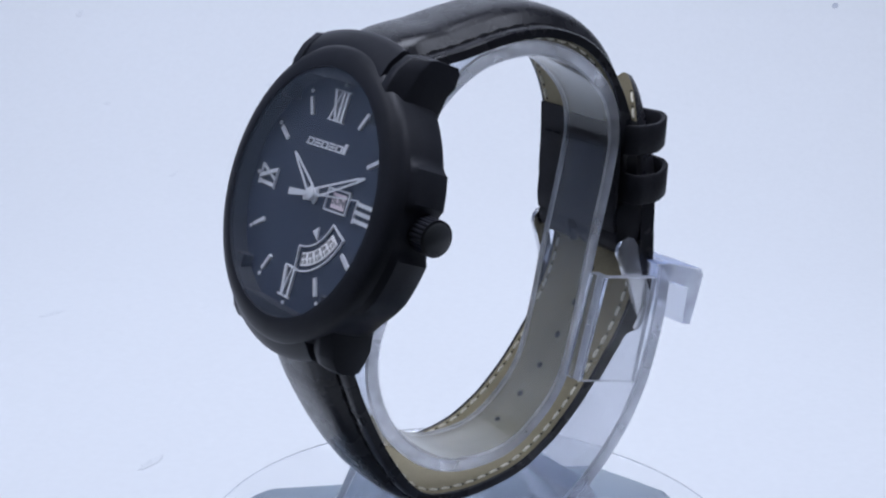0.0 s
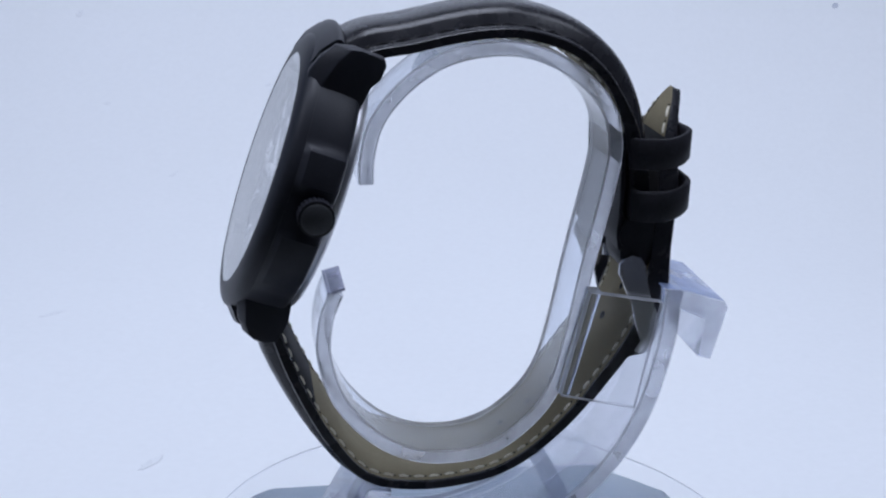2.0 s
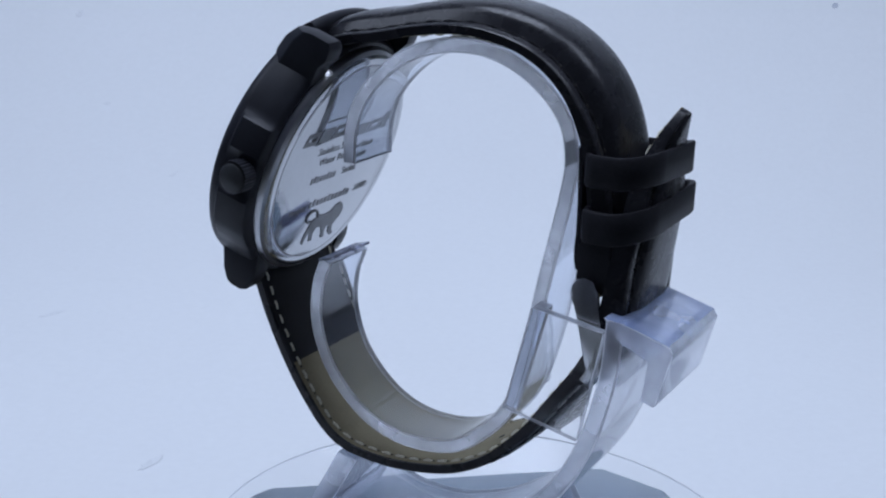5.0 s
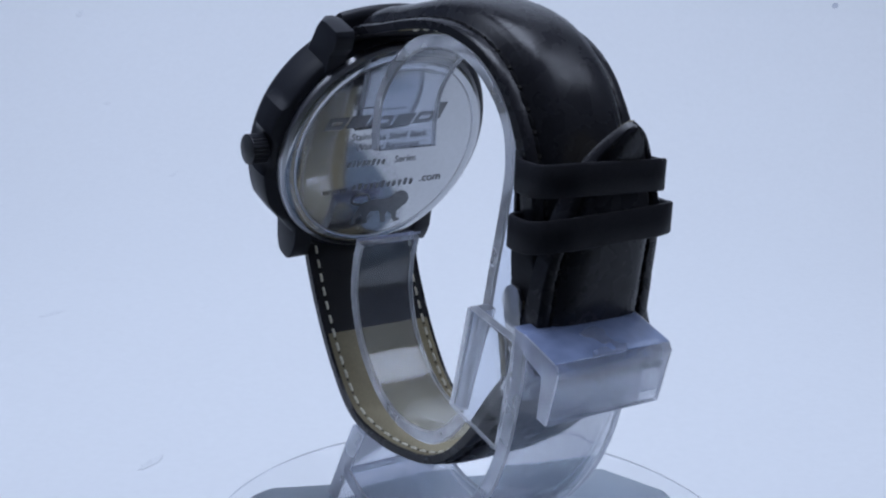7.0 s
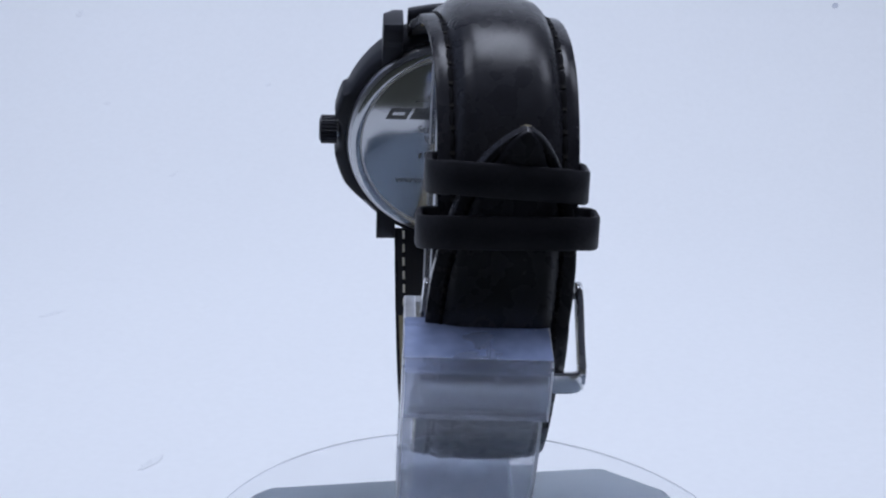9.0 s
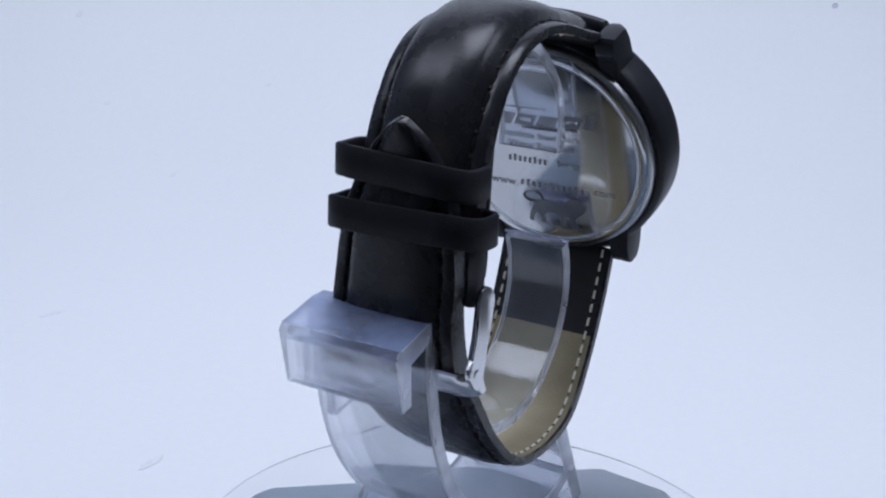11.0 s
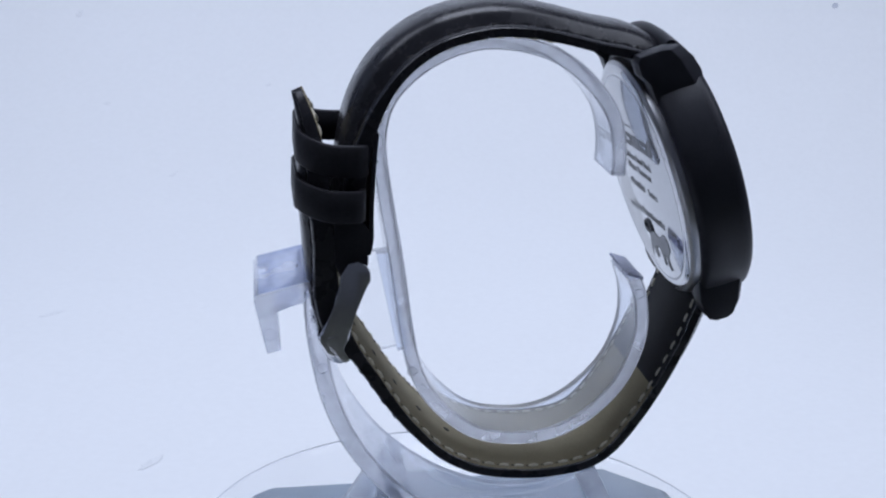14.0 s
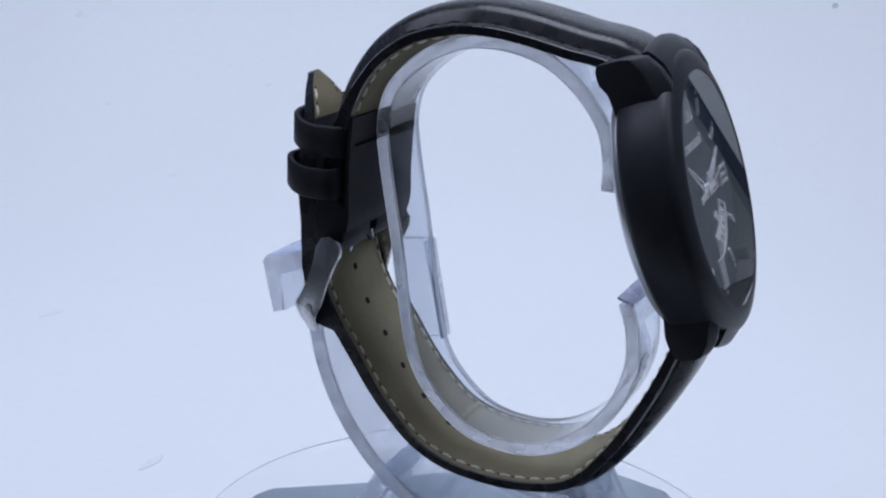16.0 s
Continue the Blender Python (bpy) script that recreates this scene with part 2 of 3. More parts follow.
# ---- the photo table and its backdrop ----
def setting():
    def slab(name, pts, mat, label, th=4.0):
        """A sheet through (y, z) points in millimetres, 0.68 m wide."""
        path, _ = curve_through(pts, 60)
        bm = bmesh.new()
        sweep(bm, path, [(-350, 0), (330, 0), (330, -th), (-350, -th)])
        return tagged(part(name, bm, mat), label, "backdrop", kind="structure")

    paper = slab("backdrop", [(-110, 0), (-40, 0), (30, 0), (90, 0), (200, 0), (330, 12), (430, 70), (480, 170), (490, 320), (490, 520), (490, 720)],
         PAPER, "pale seamless white backdrop sweeping up from the table")
    # camera sensor dust, set on the paper along the view: place, lean of the paper, half length and width, turn
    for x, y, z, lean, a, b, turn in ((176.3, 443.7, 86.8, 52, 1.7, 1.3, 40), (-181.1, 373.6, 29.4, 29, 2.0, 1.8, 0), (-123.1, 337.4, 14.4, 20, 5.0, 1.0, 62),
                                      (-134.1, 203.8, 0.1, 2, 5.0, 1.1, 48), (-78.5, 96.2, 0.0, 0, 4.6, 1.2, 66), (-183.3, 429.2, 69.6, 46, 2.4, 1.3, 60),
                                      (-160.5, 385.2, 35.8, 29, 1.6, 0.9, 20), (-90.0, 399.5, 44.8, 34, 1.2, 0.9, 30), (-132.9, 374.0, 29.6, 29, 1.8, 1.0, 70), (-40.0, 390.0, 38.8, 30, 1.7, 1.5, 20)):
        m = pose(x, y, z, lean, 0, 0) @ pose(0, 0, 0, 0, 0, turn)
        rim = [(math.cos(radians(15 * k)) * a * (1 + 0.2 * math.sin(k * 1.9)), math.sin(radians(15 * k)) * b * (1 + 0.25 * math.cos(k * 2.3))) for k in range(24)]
        part("sensor_dust_speck", prism(rim, -0.1, 0.12, to=lambda p, q, c, m=m: m @ Vector((p, q, c))), DARK_DUST if a == 1.7 else FAINT_DUST, paper, smooth=False)
    # unseen walls and ceiling, added; their tones set what glass and steel reflect
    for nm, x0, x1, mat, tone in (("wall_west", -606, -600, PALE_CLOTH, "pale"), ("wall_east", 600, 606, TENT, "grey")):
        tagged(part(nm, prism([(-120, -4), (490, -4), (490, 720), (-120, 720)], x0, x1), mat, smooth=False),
               tone + " unseen wall, added beside the photo table for reflections", "wall", kind="structure")
    for nm, x0, x1 in (("wall_southwest", -606, -600), ("wall_southeast", 600, 606)):
        tagged(part(nm, prism([(-700, -4), (-120, -4), (-120, 720), (-700, 720)], x0, x1), DARK_CLOTH, smooth=False),
               "unseen dark wall added beside the camera", "wall", kind="structure")
    # two unseen panels, placed for their image in the watch glass
    for nm, x0, x1, mat, tone in (("reflected_panel_1", 362, 402, PAPER, "pale"), ("reflected_panel_2", 416, 600, GREEN_PANEL, "grey-green")):
        tagged(part(nm, prism([(486, -4), (493, -4), (493, 720), (486, 720)], x0, x1), mat, smooth=False),
               tone + " unseen panel added beside the backdrop for the glass to reflect", "wall", kind="structure")
    tagged(part("wall_north", prism([(494, -4), (500, -4), (500, 720), (494, 720)], -606, 606), BLUE_CLOTH, smooth=False),
           "unseen dim blue-grey wall added behind the paper backdrop", "wall", kind="structure")
    tagged(part("wall_south", prism([(-706, -4), (-700, -4), (-700, 720), (-706, 720)], -606, 606), DARK_CLOTH, smooth=False),
           "unseen dark wall added behind the camera", "wall", kind="structure")
    tagged(part("ceiling", prism([(-120, 720), (490, 720), (490, 726), (-120, 726)], -606, 606), TENT, smooth=False),
           "unseen grey ceiling added over the photo table", "ceiling", kind="structure")
    tagged(part("ceiling_front", prism([(-706, 720), (-120, 720), (-120, 726), (-706, 726)], -606, 606), DARK_CLOTH, smooth=False),
           "unseen dark ceiling added over the camera", "ceiling", kind="structure")
    # table out of view; its dark olive is set for the case back's reflection
    tagged(part("floor", prism([(-700, -12), (490, -12), (490, -5), (-700, -5)], -606, 606), DARK_TABLE, smooth=False),
           "unseen table under the paper, dark olive for the case back to reflect", "floor", kind="structure")


setting()


# ---- turntable ----
def turntable():
    base = tagged(new("turntable"), "grey plastic motor turntable with chamfered corners on white paper", "turntable")
    # front right lobe is unseen, added to darken the case back's reflection
    outline = [(-39.6, 22.4), (-36.8, 25.2), (26.4, 38.6), (37.6, 30.0), (50, -10), (58, -40), (56, -70), (50, -75), (28, -75), (18, -50), (-40, -49), (-48, -40), (-46, -18)]
    at = lambda a, b, c: (a, b, c)
    part("housing", prism(outline, 0.0, 28.0, 1.5, to=at), HOUSING, base)
    part("spindle", lathe([(0, 27.9), (12, 27.9), (12, 28.1), (0, 28.1)], 32, at), HOUSING, base)
    disc = thing("turntable_disc", "round clear plastic turntable plate under the display stand", "turntable")
    at2 = lambda a, b, c: (a - 0.5, b + 1.1, c)
    ob = part("plate", lathe([(0, -73.0), (48.5, -73.0), (48.7, -72.85), (48.7, -72.15), (48.5, -72), (0, -72)], 160, at2), PLATE, disc, edge=(PLATE_EDGE, lambda n: abs(n.z) < 0.8))
    ob.visible_shadow = False
    part("hub", lathe([(0, -77.9), (8, -77.9), (8, -73.0), (0, -73.0)], 32, at), HOUSING, disc)
    return disc


# ---- acrylic display stand ----
SX0, SX1 = -8.0, 13.4


def stand():
    root = thing("display_stand", "clear acrylic C-ring watch display stand with a hooked arm", "stand")
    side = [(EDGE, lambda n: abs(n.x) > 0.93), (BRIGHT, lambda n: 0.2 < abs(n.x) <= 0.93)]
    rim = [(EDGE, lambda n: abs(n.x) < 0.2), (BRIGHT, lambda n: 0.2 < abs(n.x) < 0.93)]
    ring, _ = curve_through([(-25.5, -22.0), (-27.0, -26.5), (-27.2, -33), (-24.6, -40.4), (-19.4, -46.4), (-13.6, -49.8), (-7, -50.9), (0.6, -49.6),
                             (7.0, -44.8), (10.9, -39), (13.0, -31), (15.2, -18), (17.9, -4), (18.4, 2.6), (16.6, 8.4), (11.4, 13.6),
                             (4.7, 16.7), (-2, 17.2), (-9.3, 15.5), (-15.3, 11.4), (-19.6, 5.9), (-21.1, 0.2), (-21.2, -4.2)], 130)
    w0, w1, h = -2.6, 9.5, 1.2
    c = 0.3
    sec = [(w0 + c, h), (w1 - c, h), (w1, h - c), (w1, c - h), (w1 - c, -h), (w0 + c, -h), (w0, c - h), (w0, h - c)]
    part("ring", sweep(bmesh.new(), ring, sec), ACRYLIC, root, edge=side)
    # the ring's lower end, tinted lavender
    part("ring_end", prism([(-27.0, -21.85), (-24.2, -21.0), (-24.05, -21.4), (-26.9, -22.25)], w0 + 0.1, w1 - 0.1), RING_END, root, smooth=False)
    # arm: a bent sheet from the hook's root down and under the watch
    arm, _ = curve_through([(28.9, -20.6), (28.6, -28), (27.6, -34), (25.8, -41), (22.6, -48), (18, -54.3), (12.5, -59.6), (5, -64.4),
                            (-3, -67.4), (-9, -68.2), (-16, -67.4), (-22.6, -64.4)], 70)
    h = 1.45
    sec = [(SX0 + c, h), (SX1 - c, h), (SX1, h - c), (SX1, c - h), (SX1 - c, -h), (SX0 + c, -h), (SX0, c - h), (SX0, h - c)]
    part("arm", sweep(bmesh.new(), arm, sec), SHEEN, root, edge=side)
    hook = [(27.0, -20.3), (30.6, -20.8), (37.6, -22.6), (38.3, -23.8), (36.1, -32.8), (33.8, -32.2), (34.9, -25.4), (30.4, -24.2)]
    part("hook", prism(hook, SX0, SX1, 0.3), SHEEN, root, edge=[(EDGE, lambda n: abs(n.x) > 0.93), (LAVENDER, lambda n: n.z > 0.8), (BRIGHT, lambda n: 0.2 < abs(n.x) <= 0.93)])
    part("side_plate", prism([(15.0, -21), (27.2, -22.8), (24.0, -41.4), (11.2, -38.8)], SX1 - 1.9, SX1 - 0.02, 0.25), PLATE, root, edge=rim)
    part("bridge", prism([(15.0, -21), (17.2, -21.3), (13.0, -39.2), (11.0, -38.8)], 9.4, SX1 - 1.8, 0.2), ACRYLIC, root,
         edge=(EDGE, lambda n: abs(n.z) > 0.6))
    part("foot", prism([(-16.0, -55.2), (-19.8, -54.4), (-28.9, -72), (-25.2, -72)], SX0, SX1, 0.3), SHEEN, root, edge=side)
    part("foot", prism([(12.6, -60.6), (15.2, -58.4), (23.4, -72), (20.2, -72)], SX0, SX1, 0.3), SHEEN, root, edge=side)
    for ob in root.children:
        ob.visible_shadow = False
    # round moulding marks on the narrow sides
    for x, y, z, r in ((SX0, 35.7, -29.5, 1.0), (SX0, 27.2, -35.4, 0.9), (w0, 11.8, -38.2, 0.8), (w0, -26.4, -24.8, 0.9), (w0, -21.2, -3.0, 0.8)):
        ring_at = [(x, y + r * math.cos(radians(20 * k)), z + r * math.sin(radians(20 * k))) for k in range(19)]
        part("mould_mark", tube(bmesh.new(), ring_at, 0.09, 5), EDGE, root)
    return root


# ---- wristwatch ----
CX, CY, CZ = 3.76, -32.2, -4.3
TILT = radians(18.4)
YAW = radians(1.75)               # the case sits a little askew on the ring
VY, VZ, NY, NZ = math.sin(TILT), math.cos(TILT), -math.cos(TILT), math.sin(TILT)


def on_case(u, v, n):
    """Case space (3 o'clock, 12 o'clock, out of the dial) to the watch's own space."""
    y = VY * v + NY * n
    return (CX + u * math.cos(YAW) - y * math.sin(YAW), CY + u * math.sin(YAW) + y * math.cos(YAW), CZ + VZ * v + NZ * n)


def on_dial(u, v, n):
    return on_case(u, v, n - 0.65)


def lateral(y):
    return 0.6 - 0.09 * y


def bar(bm, u0, v0, u1, v1, w, n0, n1, w2=None):
    """A slim block on the dial from one point to another, w wide."""
    d = Vector((u1 - u0, v1 - v0)).normalized()
    p = Vector((-d.y, d.x)) * w / 2
    q = Vector((-d.y, d.x)) * (w if w2 is None else w2) / 2
    prism([(u0 + p.x, v0 + p.y), (u0 - p.x, v0 - p.y), (u1 - q.x, v1 - q.y), (u1 + q.x, v1 + q.y)], n0, n1, bm=bm, to=on_dial)
    return bm


def circle(r, steps=128):
    return [(r * math.cos(2 * math.pi * i / steps), r * math.sin(2 * math.pi * i / steps)) for i in range(steps)]


def side_radius(deg):
    """The case's side: round, with two stepped guards beside the crown."""
    r = 22.3
    for lo, hi, gain, ease in ((7, 25, 0.95, 3.0), (-40, -7, 0.95, 3.0)):
        if lo < deg < hi:
            r += gain * min(1, (hi - deg) / ease, (deg - lo) / (ease if lo > 0 else 14.0))
    return r


def turned(profile, steps=180):
    """Turns a closed profile [(r, n, follow)] about the case's axis; follow blends r towards the case's side."""
    bm = bmesh.new()
    rings = []
    for i in range(steps):
        a = 2 * math.pi * i / steps
        d = math.degrees(a)
        grow = side_radius(d - 360 if d > 180 else d) - 22.3
        rings.append([bm.verts.new(on_case((r + grow * f) * math.cos(a), (r + grow * f) * math.sin(a), n)) for r, n, f in profile])
    k = len(profile)
    for i in range(steps):
        a, b = rings[i], rings[(i + 1) % steps]
        for j in range(k):
            bm.faces.new((a[j], a[(j + 1) % k], b[(j + 1) % k], b[j]))
    return bm


def case_parts(root):
    body = part("case", turned([(18.5, 1.2, 0), (18.5, 3.0, 0), (22.47, 3.0, 0.1), (22.5, 2.2, 1), (22.5, 0.0, 1), (22.35, -2.8, 1),
                                (22.05, -3.3, 1), (21.4, -3.7, 0.6), (18.5, -3.7, 0)]), BLACK_STEEL, root, angle=28)
    part("bezel", turned([(18.6, 3.01, 0), (22.47, 3.01, 0.1), (22.45, 3.7, 0), (22.2, 4.35, 0), (21.6, 4.85, 0), (20.7, 5.2, 0), (19.7, 5.42, 0),
                          (19.0, 5.52, 0), (18.72, 5.5, 0)]), BLACK_STEEL, root, angle=50)
    part("rehaut", turned([(18.1, 2.3, 0), (18.7, 2.3, 0), (18.7, 4.7, 0), (18.55, 4.7, 0)], 96), BLACK_STEEL, root, angle=30)
    # lugs: a high inner section, a chamfer, and a lower plane flank
    top_in = [(12.5, 4.8), (18.4, 4.9), (21.0, 4.0), (23.2, 2.3), (23.8, -0.2), (23.7, -4.9), (22.7, -5.5), (20.6, -5.4), (19.0, -4.3), (12.5, -3.5)]
    top_out = [(12.5, 3.2), (16.2, 3.1), (21.3, 1.5), (23.4, 0.2), (23.7, -1.2), (23.6, -4.8), (22.7, -5.3), (20.6, -5.2), (19.0, -4.2), (12.5, -3.4)]
    low_in = [(12.5, 4.3), (17.6, 4.0), (20.8, 2.8), (22.4, 1.5), (22.9, 0.2), (22.9, -2.4), (22.0, -3.7), (20.2, -4.3), (18.6, -4.5), (12.5, -3.5)]
    low_out = [(12.5, 3.2), (16.8, 3.0), (20.7, 1.7), (22.4, 0.5), (22.8, -0.5), (22.8, -2.4), (22.2, -3.6), (20.2, -4.2), (18.6, -4.4), (12.5, -3.4)]
    for su in (1, -1):
        for sv, inner, outer in ((1, top_in, top_out), (-1, low_in, low_out)):
            bm = bmesh.new()
            rows = [[bm.verts.new(on_case(su * u, sv * v, n)) for v, n in sec] for u, sec in ((11.25, inner), (12.9, inner), (14.8, outer))]
            k = len(inner)
            for a, b in zip(rows, rows[1:]):
                for j in range(k):
                    bm.faces.new((a[j], a[(j + 1) % k], b[(j + 1) % k], b[j]))
            bm.faces.new(rows[0])
            bm.faces.new(rows[-1])
            bmesh.ops.recalc_face_normals(bm, faces=bm.faces[:])
            edges = list({e for e in bm.edges if len(e.link_faces) == 2 and e.calc_face_angle(0) > 0.45})
            bmesh.ops.bevel(bm, geom=edges, offset=0.22, segments=2, affect="EDGES", profile=0.6, clamp_overlap=True)
            part("lug", bm, BLACK_STEEL, root, angle=32)
    # hoods: the case's bowed ends between the lugs
    for sv, far, bow in ((1, 25.2, 1.4), (-1, 24.4, 2.0)):
        bm = bmesh.new()
        rows = []
        for k in range(15):
            u = -10.4 + 20.8 * k / 14
            e = far - bow * (u / 10.4) ** 2
            rows.append([bm.verts.new(on_case(u, sv * v, n)) for v, n in ((17.0, 4.9), (e - 4.6, 4.75), (e - 2.4, 4.0), (e - 0.8, 2.8), (e - 0.1, 2.1), (e, 1.5),
                                                                         (e - 0.3, 0.9), (e - 1.2, 0.5), (20.5, 0.2), (17.0, 0.0))])
        for a, b in zip(rows, rows[1:]):
            for q in range(10):
                bm.faces.new((a[q], a[(q + 1) % 10], b[(q + 1) % 10], b[q]))
        bm.faces.new(rows[0][::-1])
        bm.faces.new(rows[-1])
        part("hood", bm, BLACK_STEEL, root, angle=45)
    back = lathe([(0, -3.3), (20.8, -3.3), (20.8, -4.0), (20.5, -4.7), (19.9, -5.15), (19.1, -5.35), (18.3, -5.42), (18.1, -5.36), (17.9, -5.44), (0, -5.46)],
                 128, on_case)
    axis = (Vector(on_case(0, 0, 1)) - Vector(on_case(0, 0, 0))).normalized()
    plate = part("caseback", back, STEEL, root, "polished steel case back with grey engraving", angle=25, edge=(SATIN, lambda n: abs(n.dot(axis)) < 0.97))
    return body, plate


def crown_part(root):
    bm = bmesh.new()
    def side(a, b, c):
        return on_case(c, a + 0.4, b - 1.2)
    outline = []
    for i in range(72):
        a = 2 * math.pi * i / 72
        r = 2.65 if i % 3 else 2.45
        outline.append((r * math.cos(a), r * math.sin(a)))
    prism(outline, 22.6, 25.5, 0.0, bm, side)
    crown = part("crown", bm, BLACK_STEEL, root, "black knurled crown with a steel rim", angle=20)
    part("crown_cap", lathe([(0, 25.4), (2.3, 25.4), (2.3, 25.6), (2.0, 25.85), (0, 25.9)], 40, side), GUNMETAL, crown)
    part("crown_rim", lathe([(2.3, 25.42), (2.62, 25.42), (2.62, 25.56), (2.3, 25.62)], 40, side), DARK_RIM, crown)
    part("stem", lathe([(0, 21.2), (1.7, 21.2), (1.7, 22.7), (0, 22.7)], 24, side), BRUSHED, crown)


def lettering(text, size, u, v, n, mat, parent, mirror=False, name="lettering"):
    """Words in Blender's built-in font, centred at (u, v) on the plane n of the case."""
    cu = bpy.data.curves.new(name, "FONT")
    cu.body, cu.size, cu.align_x, cu.align_y, cu.extrude = text, size, "CENTER", "CENTER", 0.02
    ob = new("lettering_source", cu)
    me = bpy.data.meshes.new_from_object(ob.evaluated_get(bpy.context.evaluated_depsgraph_get()))
    bpy.data.objects.remove(ob)
    bm = bmesh.new()
    bm.from_mesh(me)
    for w in bm.verts:
        x = -w.co.x if mirror else w.co.x
        w.co = on_case(u + x, v + w.co.y, n + (-w.co.z if mirror else w.co.z))
    return part(name, bm, mat, parent, smooth=False)


def numeral(root, strokes, deg, dial):
    """A Roman numeral of tapered strokes in a 3.4 x 4.6 box, turned to its hour."""
    bm = bmesh.new()
    a = radians(deg)
    for x0, y0, x1, y1, w in strokes:
        r = lambda x, y: (x * math.cos(a) + (y + 13.5) * math.sin(a), -x * math.sin(a) + (y + 13.5) * math.cos(a))
        bar(bm, *r(x0, y0), *r(x1, y1), w, 3.0, 3.35)
    return part("numeral", bm, SILVER, dial, smooth=False)


def maker_block(parent, u, v, w, h, lean, t, kind, n0, n1, to, mat):
    """One slanted block of a plain band, a box, three bands or solid."""
    bm = bmesh.new()
    at = lambda a, b: (u + a * w + lean * b, v + b * h)
    k, m = t / abs(w), t / h
    box = [(0, 0, 1, m), (0, 1 - m, 1, 1), (0, m, k, 1 - m), (1 - k, m, 1, 1 - m)]
    bands = [(0, 0, 1, m), (0, 1 - m, 1, 1), (0, 0.5 - m / 2, 1, 0.5 + m / 2)]
    bars = [box, bands, box, bands, box, [(0, 0, 0.55, 1)]][kind]
    for a0, b0, a1, b1 in bars:
        prism([at(a0, b0), at(a1, b0), at(a1, b1), at(a0, b1)], n0, n1, bm=bm, to=to)
    return part("maker_mark", bm, mat, parent, smooth=False)


def dial_parts(root):
    dial = part("dial", prism(circle(18.45), 2.3, 3.0, to=on_dial), DIAL, root, smooth=False,
                label="dark blue-black dial with silver markers")
    I = lambda x, w=0.55: [(x, -2.2, x, 2.2, w)]
    serif = lambda x0, x1: [(x0, -2.25, x1, -2.25, 0.22), (x0, 2.25, x1, 2.25, 0.22)]
    X = lambda x: [(x - 0.85, 2.2, x + 0.85, -2.2, 0.6), (x - 0.85, -2.2, x + 0.85, 2.2, 0.28)]
    V = lambda x: [(x - 0.9, 2.2, x, -2.2, 0.6), (x + 0.9, 2.2, x, -2.2, 0.28)]
    numeral(root, X(-1.0) + I(0.5) + I(1.5) + serif(-2.1, 2.1), 0, dial)
    numeral(root, I(-1.2) + I(0) + I(1.2) + serif(-1.7, 1.7), 90, dial)
    numeral(root, [(-x0, -y0, -x1, -y1, w) for x0, y0, x1, y1, w in V(-0.7) + I(0.9) + serif(-1.8, 1.4)], 180, dial)
    numeral(root, I(-1.2) + X(0.5) + serif(-1.7, 1.6), 270, dial)
    for h in range(12):
        a = radians(30 * h)
        s, c = math.sin(a), math.cos(a)
        if h % 3:
            part("hour_marker", bar(bmesh.new(), 12.9 * s, 12.9 * c, 15.7 * s, 15.7 * c, 0.6, 3.0, 3.4), SILVER, dial, smooth=False)
        part("lume_dot", lathe([(0, 3.0), (0.32, 3.0), (0.3, 3.2), (0, 3.25)], 10,
                               lambda x, y, n, s=s, c=c: on_dial(x + 16.75 * s, y + 16.75 * c, n)), SILVER, dial)
    # maker's mark as a plain slanted band of blocks
    for i in range(6):
        maker_block(dial, -6.0 + i * 1.95, 6.75 + 0.05 * i, 1.6, 1.15 if i < 5 else 1.6, 0.42, 0.27, i, 3.0, 3.2, on_dial, SILVER)
    # day window
    win = part("day_window", bar(bmesh.new(), 3.6, 0.35, 8.8, 0.5, 2.9, 3.0, 3.12), DIAL, dial, smooth=False)
    bm = bmesh.new()
    for u0, v0, u1, v1 in ((3.4, 1.85, 9.1, 2.15), (3.4, -1.35, 9.1, -1.1), (3.5, -1.35, 3.5, 1.85), (9.0, -1.1, 9.0, 2.15)):
        bar(bm, u0, v0, u1, v1, 0.26, 3.0, 3.3)
    part("window_frame", bm, SILVER, win, smooth=False)
    part("day_disc", bar(bmesh.new(), 4.9, 0.35, 8.3, 0.45, 2.3, 3.0, 3.2), PINK, win, smooth=False)
    lettering("SUN", 1.75, 6.6, 0.4, 3.24 - 0.65, INK, win)
    # arched date window
    def arc(r0, r1, a0, a1, n0, n1):
        pts = [(r0 * math.sin(radians(a0 + (a1 - a0) * i / 16)), -r0 * math.cos(radians(a0 + (a1 - a0) * i / 16))) for i in range(17)]
        pts += [(r1 * math.sin(radians(a1 + (a0 - a1) * i / 16)), -r1 * math.cos(radians(a1 + (a0 - a1) * i / 16))) for i in range(17)]
        return prism(pts, n0, n1, to=on_dial)
    MID = 35.0
    date = part("date_window", arc(8.7, 10.7, MID - 25, MID + 25, 3.0, 3.2), WHITE, dial, smooth=False)
    part("date_frame", arc(7.65, 7.9, MID - 32, MID + 32, 3.0, 3.3), SILVER, date, smooth=False)
    part("date_frame", arc(11.35, 11.6, MID - 32, MID + 32, 3.0, 3.3), SILVER, date, smooth=False)
    for end in (MID - 32, MID + 32):
        s, c = math.sin(radians(end)), -math.cos(radians(end))
        part("date_frame", bar(bmesh.new(), 7.65 * s, 7.65 * c, 11.6 * s, 11.6 * c, 0.25, 3.0, 3.3), SILVER, date, smooth=False)
    for k in range(5):
        a = radians(MID - 20 + 10 * k)
